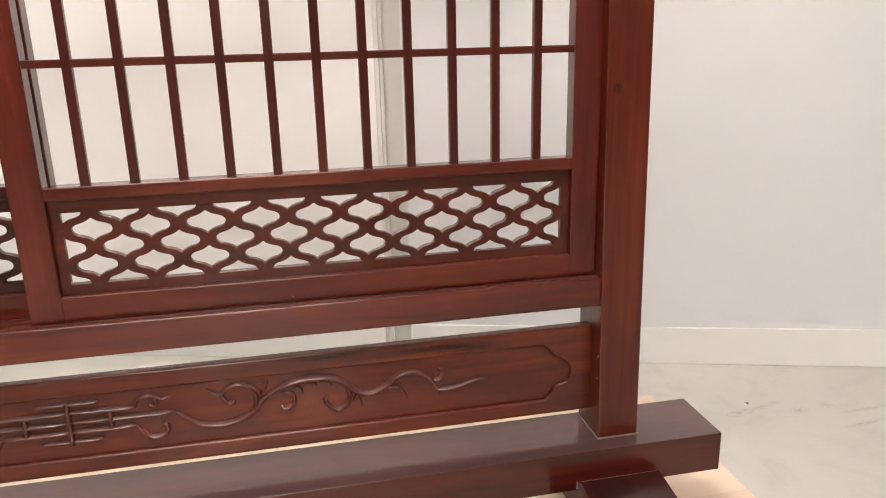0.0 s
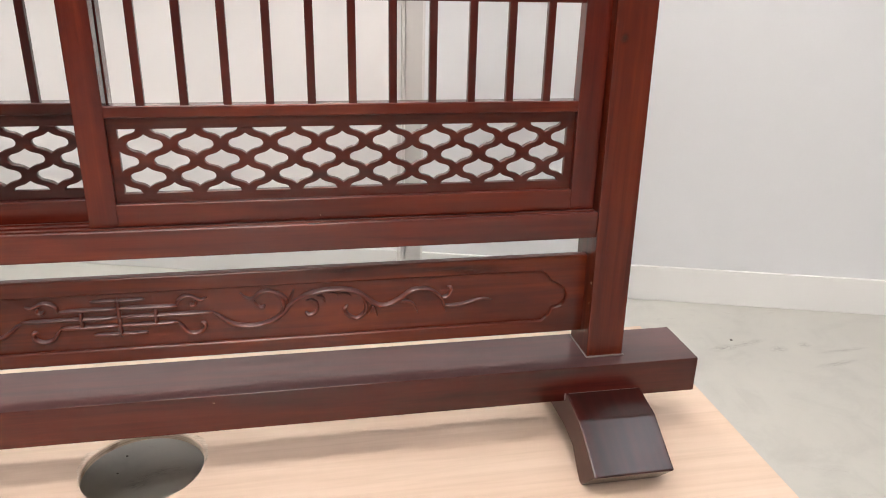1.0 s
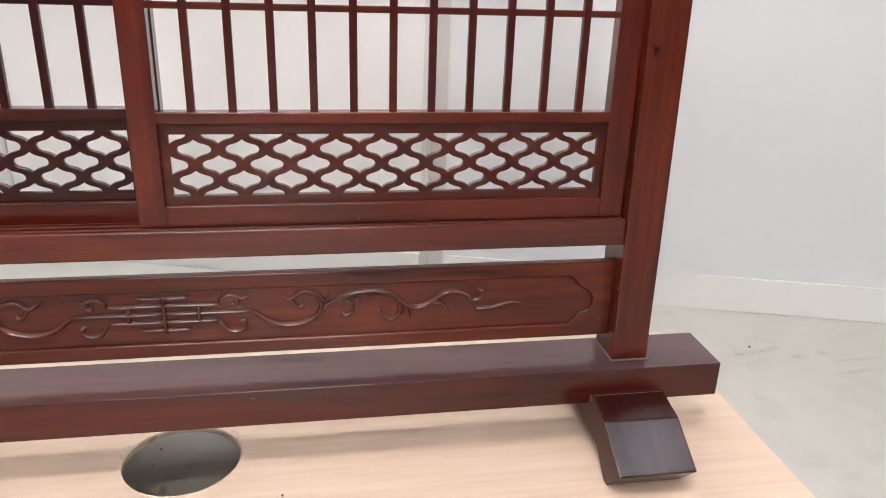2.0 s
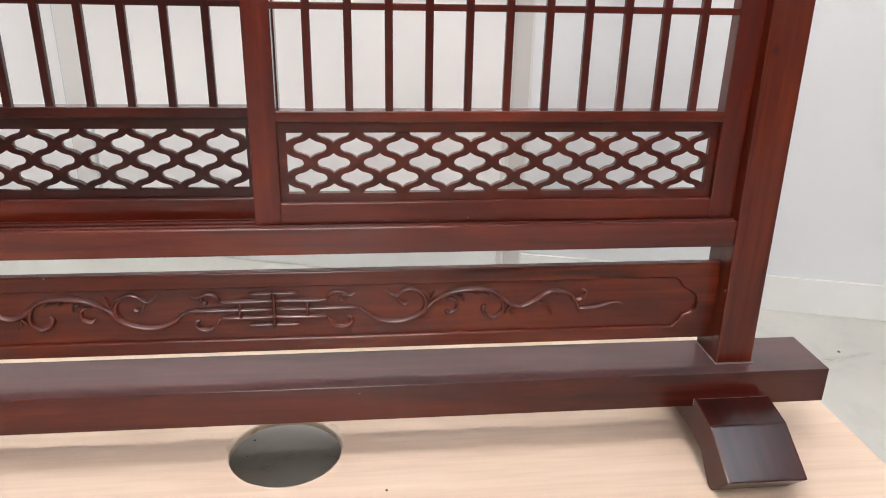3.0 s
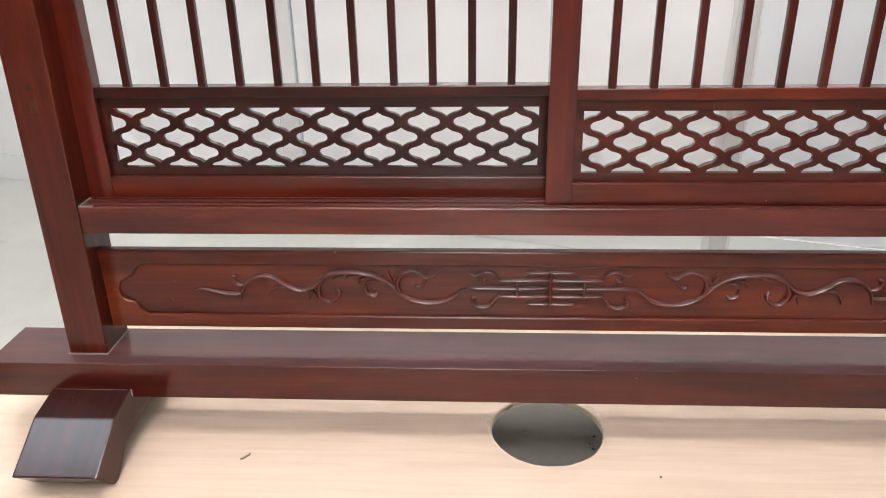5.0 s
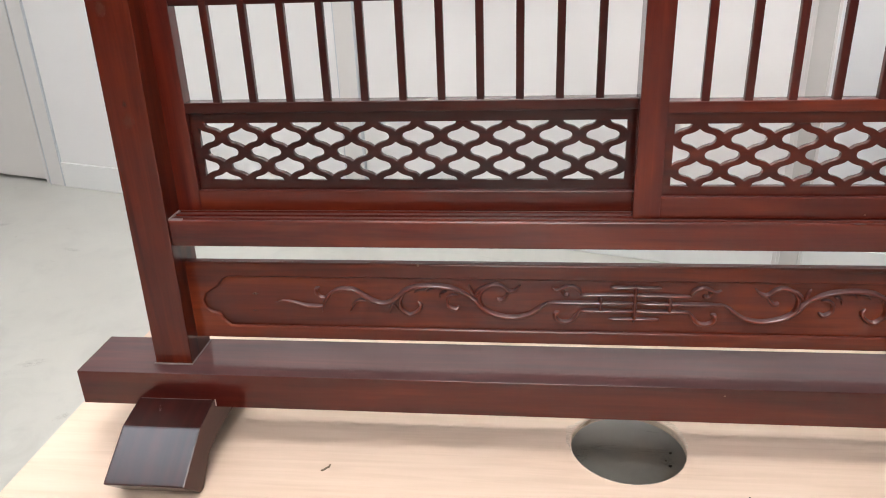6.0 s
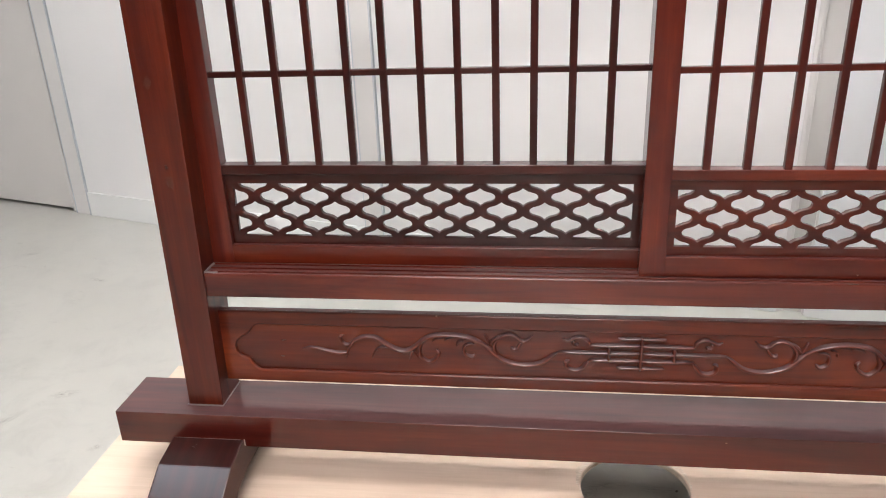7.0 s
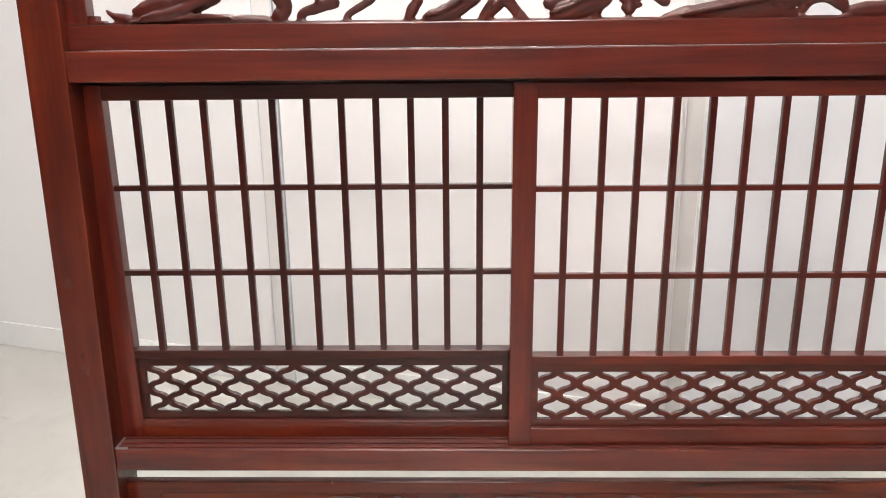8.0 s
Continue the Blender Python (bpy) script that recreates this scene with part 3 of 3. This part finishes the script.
# the emblem: five bars, two ties, four scrolls
tendril([(0.073, 0.3985), (0.0755, 0.406), (0.082, 0.411), (0.090, 0.412), (0.098, 0.4085), (0.105, 0.4055), (0.112, 0.4085)], 0.0021, 0.0016)
tendril([(0.096, 0.407), (0.0975, 0.401), (0.093, 0.398), (0.089, 0.401)], 0.0016, 0.0023)
tendril([(0.072, 0.3755), (0.078, 0.367), (0.084, 0.3595), (0.093, 0.357), (0.102, 0.359), (0.107, 0.365), (0.106, 0.371), (0.101, 0.372)], 0.0021, 0.0022)
tendril([(0.0, 0.3870), (0.060, 0.3870), (0.119, 0.3868)], 0.0021, 0.0021)
tendril([(0.0, 0.3995), (0.036, 0.3995), (0.075, 0.3985)], 0.0021, 0.0021)
tendril([(0.0, 0.3750), (0.036, 0.3750), (0.074, 0.3750)], 0.0021, 0.0021)
tendril([(0.0, 0.4108), (0.017, 0.4108), (0.034, 0.4108)], 0.0019, 0.0016)
tendril([(0.0, 0.3628), (0.017, 0.3628), (0.034, 0.3628)], 0.0019, 0.0016)
tendril([(0.0460, 0.3985), (0.0460, 0.387), (0.0460, 0.374)], 0.0024, 0.0024)
stroke(vine, [(CX, 0.4145), (CX, 0.387), (CX, 0.3575)], 0.0032, 0.0032, FIELD_Y, 1.5, 12, 4)
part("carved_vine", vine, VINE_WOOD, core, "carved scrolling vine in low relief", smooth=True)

# openwork carving over the lintel
CARVE_Y = 0.048
part("carving_rail", box(-0.628, 0.628, CARVE_Y - 0.006, CARVE_Y + 0.018, 1.1165, 1.1500, 0.0015), RAIL_WOOD, screen)
for side in (-1, 1):
    x0, x1 = sorted((side * 0.594, side * 0.626))
    part("carving_stile", box(x0, x1, CARVE_Y - 0.006, CARVE_Y + 0.018, 1.1502, 1.3450, 0.0015), WOOD_Z, screen)
    bm = bmesh.new()
    box(side * 0.589 - 0.005, side * 0.589 + 0.005, CARVE_Y - 0.004, CARVE_Y + 0.016, 1.1500, 1.1620, 0.002, bm=bm)
    box(side * 0.579 - 0.005, side * 0.579 + 0.005, CARVE_Y - 0.004, CARVE_Y + 0.016, 1.1500, 1.1555, 0.002, bm=bm)
    part("stepped_corner", bm, WOOD_X, screen)
# boughs, rocks and leaves: control points, start and end thickness
carving = bmesh.new()
turns = itertools.count()


def bough(pts, r0, r1, proud=0.0):
    stroke(carving, pts, r0, r1, CARVE_Y + 0.006 - proud, 0.62, 10, 6, 0.25, next(turns) * 3.7)


# leaf mass and its opening
bough([(-0.573, 1.170), (-0.561, 1.161), (-0.535, 1.155)], 0.003, 0.008)
bough([(-0.550, 1.155), (-0.485, 1.156), (-0.408, 1.152), (-0.347, 1.154)], 0.009, 0.011)
bough([(-0.536, 1.165), (-0.491, 1.175), (-0.448, 1.183), (-0.412, 1.200)], 0.012, 0.020)
bough([(-0.523, 1.158), (-0.484, 1.164), (-0.444, 1.177), (-0.417, 1.190)], 0.005, 0.007, 0.009)
bough([(-0.545, 1.153), (-0.490, 1.156), (-0.440, 1.160), (-0.400, 1.158)], 0.003, 0.004, 0.008)
bough([(-0.345, 1.154), (-0.329, 1.167), (-0.333, 1.182), (-0.345, 1.198)], 0.011, 0.012)
# two small clawed stems
bough([(-0.311, 1.150), (-0.304, 1.163), (-0.288, 1.168), (-0.271, 1.175), (-0.260, 1.189)], 0.006, 0.009)
bough([(-0.288, 1.177), (-0.271, 1.175), (-0.256, 1.181)], 0.009, 0.011)
bough([(-0.246, 1.150), (-0.243, 1.160), (-0.227, 1.170), (-0.202, 1.184)], 0.006, 0.006)
# gnarled trunk with roots
bough([(-0.163, 1.149), (-0.157, 1.165), (-0.145, 1.182)], 0.008, 0.009)
bough([(-0.143, 1.152), (-0.114, 1.159), (-0.086, 1.175), (-0.062, 1.194)], 0.012, 0.015)
bough([(-0.140, 1.158), (-0.112, 1.166), (-0.088, 1.182)], 0.004, 0.005, 0.009)
bough([(-0.065, 1.148), (-0.056, 1.160), (-0.043, 1.174), (-0.026, 1.190)], 0.009, 0.010)
bough([(-0.001, 1.148), (-0.011, 1.155), (-0.024, 1.170), (-0.037, 1.184)], 0.007, 0.009)
bough([(0.029, 1.153), (0.055, 1.163), (0.085, 1.176), (0.110, 1.192)], 0.016, 0.020)
bough([(0.028, 1.160), (0.058, 1.170), (0.090, 1.186)], 0.004, 0.005, 0.010)
bough([(0.019, 1.169), (0.036, 1.176), (0.055, 1.185)], 0.009, 0.012)
bough([(0.088, 1.148), (0.090, 1.164), (0.094, 1.180)], 0.009, 0.008)
# hanging toothed leaf
bough([(0.134, 1.188), (0.134, 1.172), (0.133, 1.156)], 0.006, 0.010)
bough([(0.122, 1.164), (0.132, 1.167), (0.151, 1.169)], 0.004, 0.006)
bough([(0.119, 1.174), (0.134, 1.176), (0.153, 1.178)], 0.004, 0.005)
bough([(0.159, 1.185), (0.172, 1.178), (0.187, 1.169)], 0.006, 0.008)
# long reclining bough with an arch
bough([(0.178, 1.152), (0.221, 1.157), (0.273, 1.165), (0.332, 1.173), (0.375, 1.185)], 0.010, 0.015)
bough([(0.195, 1.155), (0.250, 1.164), (0.310, 1.175), (0.355, 1.186)], 0.003, 0.005, 0.010)
bough([(0.229, 1.152), (0.296, 1.155), (0.357, 1.157)], 0.009, 0.011)
bough([(0.362, 1.153), (0.369, 1.168), (0.389, 1.177), (0.412, 1.169), (0.423, 1.155)], 0.007, 0.009)
bough([(0.421, 1.158), (0.473, 1.161), (0.525, 1.168)], 0.010, 0.013)
bough([(0.505, 1.160), (0.545, 1.180), (0.565, 1.220)], 0.009, 0.012)
rng = random.Random(5)
for k in range(26):
    x, z = -0.56 + 1.12 * (k + rng.random()) / 26, 1.215 + 0.09 * rng.random()
    turn, pts = rng.uniform(0, 6.28), []
    for j in range(5):
        pts.append((max(-0.585, min(0.585, x)), max(1.20, min(1.338, z))))
        x, z, turn = x + 0.026 * math.cos(turn), z + 0.026 * math.sin(turn), turn + rng.uniform(0.2, 0.8)
    bough(pts, rng.uniform(0.009, 0.014), rng.uniform(0.003, 0.008))
box(-0.600, 0.600, CARVE_Y + 0.002, CARVE_Y + 0.010, 1.1440, 1.1530, 0, bm=carving)
openwork = part("openwork_carving", carving, CARVED_WOOD, screen, "openwork carving of gnarled boughs and leaves", smooth=True)
# melt the boughs into one carved piece
melt = openwork.modifiers.new("melt", "REMESH")
melt.mode, melt.voxel_size, melt.use_smooth_shade = "VOXEL", 0.0016, True
soften = openwork.modifiers.new("soften", "SMOOTH")
soften.factor, soften.iterations = 0.5, 3

# knots, chips and rubbed spots
def blemish(name, at, wide, high, mat, label, deep=0.0006):
    bm = bmesh.new()
    bmesh.ops.create_icosphere(bm, subdivisions=2, radius=1.0)
    for v in bm.verts:
        lump = 1 + 0.35 * noise.noise(v.co * 1.7 + Vector(at) * 31)
        v.co = Vector((v.co.x * wide * lump, v.co.y * deep, v.co.z * high * lump))
    bm.transform(Matrix.Translation(at))
    part(name, bm, mat, screen, label, smooth=True)


def stain(name, at, wide, high, mat, label):
    """A stain in the face of a board: a flat disc, upright, just proud of it."""
    bm = bmesh.new()
    bmesh.ops.create_circle(bm, cap_ends=True, segments=20, radius=1.0)
    bm.transform(Matrix.Rotation(math.pi / 2, 4, "X"))
    ob = part(name, bm, mat, screen, label)
    ob.matrix_basis = Matrix.Translation(at) @ Matrix.Diagonal((wide, 1, high, 1))
    return ob


stain("knot", (0.643, 0.0256, 0.747), 0.0062, 0.0088, KNOT, "small dark red-brown knot")
stain("knot", (-0.6590, 0.0256, 0.675), 0.0040, 0.0055, KNOT, "small dented knot")
stain("rubbed_spot", (-0.6580, 0.0256, 0.653), 0.0100, 0.0120, WORN, "slightly paler worn patch")
stain("knot", (-0.6650, 0.0256, 0.790), 0.0080, 0.0120, WORN, "faint oval figure in the grain")
stain("rubbed_spot", (-0.539, APRON_Y + FIELD - 0.0004, 0.3925), 0.0065, 0.0026, RUBBED, "rubbed orange-brown spot")
stain("rubbed_spot", (-0.543, APRON_Y + FIELD - 0.0004, 0.3650), 0.0055, 0.0020, RUBBED, "rubbed orange-brown spot")
scuff = stain("scuff", (-0.672, -0.020, 0.2474), 0.0060, 0.0075, WORN, "faint scuff on the foot")
# laid into the slope of the foot
scuff.matrix_basis = Matrix.Translation((-0.672, -0.020, 0.2474)) @ Matrix.Rotation(math.radians(-80), 4, "X") @ Matrix.Diagonal((0.006, 1, 0.0075, 1))
stain("streak", (0.290, APRON_Y - 0.0004, 0.4385), 0.0600, 0.0045, DARK_GRAIN, "dark grain streak")
stain("streak", (0.450, APRON_Y - 0.0004, 0.4330), 0.0700, 0.0060, DARK_GRAIN, "dark grain streak")
stain("streak", (0.480, APRON_Y - 0.0004, 0.4270), 0.0500, 0.0040, DARK_GRAIN, "dark grain streak")
blemish("chip", (-0.301, APRON_Y, 0.442), 0.0014, 0.0018, BARE, "pale chip")
blemish("chip", (0.632, 0.0262, 0.412), 0.0010, 0.0024, BARE, "pale chip on the post's edge")
blemish("chip", (0.632, 0.0270, 0.381), 0.0009, 0.0018, BARE, "pale chip on the post's edge")
blemish("chip", (0.205, 0.0012, 0.2918), 0.0030, 0.0010, BARE, "pale nick on the edge")
blemish("chip", (0.110, -0.0001, 0.282), 0.0016, 0.0008, BARE, "pale chip")
blemish("chip", (0.251, 0.0290, 0.5168), 0.0080, 0.0008, SCAR, "dark chip at the seam")
blemish("chip", (0.259, 0.0410, 0.5240), 0.0010, 0.0010, BARE, "pale speck on the rail")
glue = box(-0.6335, -0.6135, 0.0300, 0.0335, 0.5160, 0.5185, 0.0008)
box(-0.6335, -0.6305, 0.0335, 0.0640, 0.5160, 0.5185, 0.0008, bm=glue)
part("glue_line", glue, GLUE_DARK, screen, "greyish dried glue in the corner")

# ---- sliding lattice doors ----
D_W, D_H, D_T, STILE = 0.6495, 0.5520, 0.022, 0.034


def lattice(width, height, border, mat):
    """A pierced board of staggered ogee openings, nine and a half across."""
    step, cols = (width - 2 * border[0]) / 9.5, 10
    z_mid, row = border[1] + 0.0395, 0.0201
    hw, hh = step * 0.350, 0.0128
    quarter = [(0.0, 1.0), (0.13, 0.84), (0.30, 0.68), (0.52, 0.56), (0.74, 0.47), (0.90, 0.33), (0.98, 0.16)]
    shape = quarter + [(1.0, 0.0)] + [(x, -z) for x, z in reversed(quarter)]
    shape = shape + [(-x, z) for x, z in reversed(shape[1:-1])]
    x_lo, x_hi, z_lo, z_hi = border[0], width - border[0], border[1], border[1] + 0.0790
    holes = []
    for r in range(-2, 3):
        for i in range(cols):
            cx = x_lo + (i + (0.5 if r % 2 else 0.0)) * step
            cz = z_mid + r * row
            loop = []
            for x, z in shape:
                p = (min(max(cx + x * hw, x_lo), x_hi), min(max(cz + z * hh, z_lo), z_hi))
                if not loop or (abs(p[0] - loop[-1][0]) + abs(p[1] - loop[-1][1])) > 1e-5:
                    loop.append(p)
            while len(loop) > 2 and abs(loop[0][0] - loop[-1][0]) + abs(loop[0][1] - loop[-1][1]) < 1e-5:
                loop.pop()
            flat = []
            for a, p, b in zip([loop[-1], *loop[:-1]], loop, [*loop[1:], loop[0]]):
                turn = (p[0] - a[0]) * (b[1] - p[1]) - (p[1] - a[1]) * (b[0] - p[0])
                if abs(turn) > 1e-10:
                    flat.append(p)
            if len(flat) > 2:
                holes.append(flat)
    return plate("lattice_panel", [(0, 0), (width, 0), (width, height), (0, height)], holes, 0.008, 0.0010, mat)


LW, LH = D_W - 2 * STILE + 0.002, 0.1082
PAIR = "pair of sliding lattice doors"


def sliding_door(at, label, across, board, upright, flip, first, pitch):
    at = Vector(at)
    gate = thing("sliding_door", at, label, "sliding door", PAIR)

    def put(bm):
        bm.transform(Matrix.Translation(at))
        return bm

    for x in (0.0, D_W - STILE):
        part("stile", put(box(x, x + STILE, 0, D_T, 0, D_H, 0.0013)), WOOD_Z, gate)
    for name, z0, z1, mat in (("bottom_rail", 0.0, 0.0288, WOOD_X), ("middle_rail", 0.1345, 0.1490, across), ("head_rail", 0.5300, 0.5515, across)):
        part(name, put(box(STILE - 0.001, D_W - STILE + 0.001, 0.0004, 0.0215, z0, z1, 0.0020, 3)), mat, gate)
    pierced = lattice(LW, LH, (0.0115, 0.0132), board)
    if flip:
        pierced.transform(Matrix.Translation((LW, 0, 0)) @ Matrix.Diagonal((-1, 1, 1, 1)))
        pierced.flip_normals()
    pierced.transform(Matrix.Translation(at + Vector((STILE - 0.001, 0.0075, 0.0278))))
    part("lattice_panel", pierced, board, gate, "pierced board of staggered ogee openings")
    bar = as_mesh(box(-0.0050, 0.0050, 0, 0.0095, 0.1480, 0.5310, 0.0016), "bar", upright)
    for i in range(11):
        part("bar", bar, upright, gate, at=at + Vector((first + pitch * i, 0.0015, 0)))
    rung = as_mesh(box(STILE - 0.001, D_W - STILE + 0.001, 0, 0.010, -0.0042, 0.0042, 0.0015), "cross_bar", across)
    for z in (0.2738, 0.4035):
        part("cross_bar", rung, across, gate, at=at + Vector((0, 0.0022, z)))


sliding_door((-0.020, 0.041, 0.5175), "red-brown wooden sliding door with slim bars over a pierced lattice board", WOOD_X, LATTICE_WOOD, BAR_WOOD, False, 0.0755, 0.04965)
sliding_door((-0.634, 0.066, 0.5175), "wooden sliding door set further back, its bars and lattice darkened as shade", SHADED_X, SHADED_X, SHADED_Z, True, 0.0780, 0.0491)

# ---- small things ----
curl = bmesh.new()
pts = [(0.0, 0.0), (0.004, 0.003), (0.006, 0.006), (0.009, 0.009), (0.0095, 0.013)]
line = smooth_line(pts, 4)
for i, (p, q) in enumerate(zip(line, line[1:])):
    box(p.x - 0.0010, q.x + 0.0010, p.y - 0.0008, q.y + 0.0008, 0.0, 0.0014, 0.0002, 1, bm=curl)
shaving = new("wood_shaving", as_mesh(curl, "wood_shaving", SHAVING))
shaving.location = (-0.443, -0.030, TOP)
tagged(shaving, "small curled brown wood shaving on the plywood", "debris")


def crumb(at, size, label):
    bm = bmesh.new()
    bmesh.ops.create_icosphere(bm, subdivisions=2, radius=size)
    for v in bm.verts:
        v.co *= 1 + 0.4 * noise.noise(v.co * 300 + Vector(at) * 7)
        v.co.z = max(v.co.z * 0.6, -size * 0.3)
    bm.transform(Matrix.Translation((0, 0, size * 0.3)))
    ob = new("crumb", as_mesh(bm, "crumb", GRIT))
    ob.location = at
    return tagged(ob, label, "debris", "crumbs of dirt")


crumb((0.145, -0.050, TOP), 0.0022, "tiny dark crumb of dirt on the plywood")
for x, y, r in ((1.223, 0.540, 0.0035), (-0.089, 0.297, 0.0022), (-0.096, 0.250, 0.0018), (0.103, 0.235, 0.0026), (0.097, 0.200, 0.0030), (0.092, 0.214, 0.0016)):
    crumb((x, y, 0.0), r, "small dark crumb of dirt on the concrete floor")


def smear(x, y, long, wide, turn):
    bm = bmesh.new()
    bmesh.ops.create_circle(bm, cap_ends=True, segments=24, radius=1.0)
    for v in bm.verts:
        v.co *= 1 + 0.15 * noise.noise(v.co * 2 + Vector((x, y, 0)) * 9)
    ob = new("dirt_smear", as_mesh(bm, "dirt_smear", SMEAR))
    ob.matrix_basis = pose(x, y, 0.0006, 0, 0, turn) @ Matrix.Diagonal((long, wide, 1, 1))
    return tagged(ob, "faint grey smear of dirt on the concrete floor", "stain", "dirt smears on the floor")


# by the end of the platform
smear(1.185, 0.507, 0.045, 0.018, 10)
smear(1.255, 0.520, 0.060, 0.014, 12)
smear(1.312, 0.483, 0.030, 0.018, 0)
smear(1.385, 0.492, 0.022, 0.018, 30)
smear(1.402, 0.402, 0.070, 0.012, 8)
smear(1.460, 0.455, 0.080, 0.010, 4)
# near the closed door
smear(-1.892, 1.297, 0.040, 0.015, 15)
smear(-1.527, 1.097, 0.042, 0.013, -18)
smear(-1.248, 0.467, 0.045, 0.020, 20)
smear(-1.063, 0.279, 0.022, 0.012, 40)
smear(-1.32, 0.36, 0.050, 0.018, 60)
# on the floor under the hand hole
smear(-0.020, 0.244, 0.050, 0.016, 8)
smear(0.070, 0.237, 0.045, 0.014, 0)
smear(0.095, 0.210, 0.020, 0.025, 10)
smear(-0.060, 0.215, 0.030, 0.020, 25)
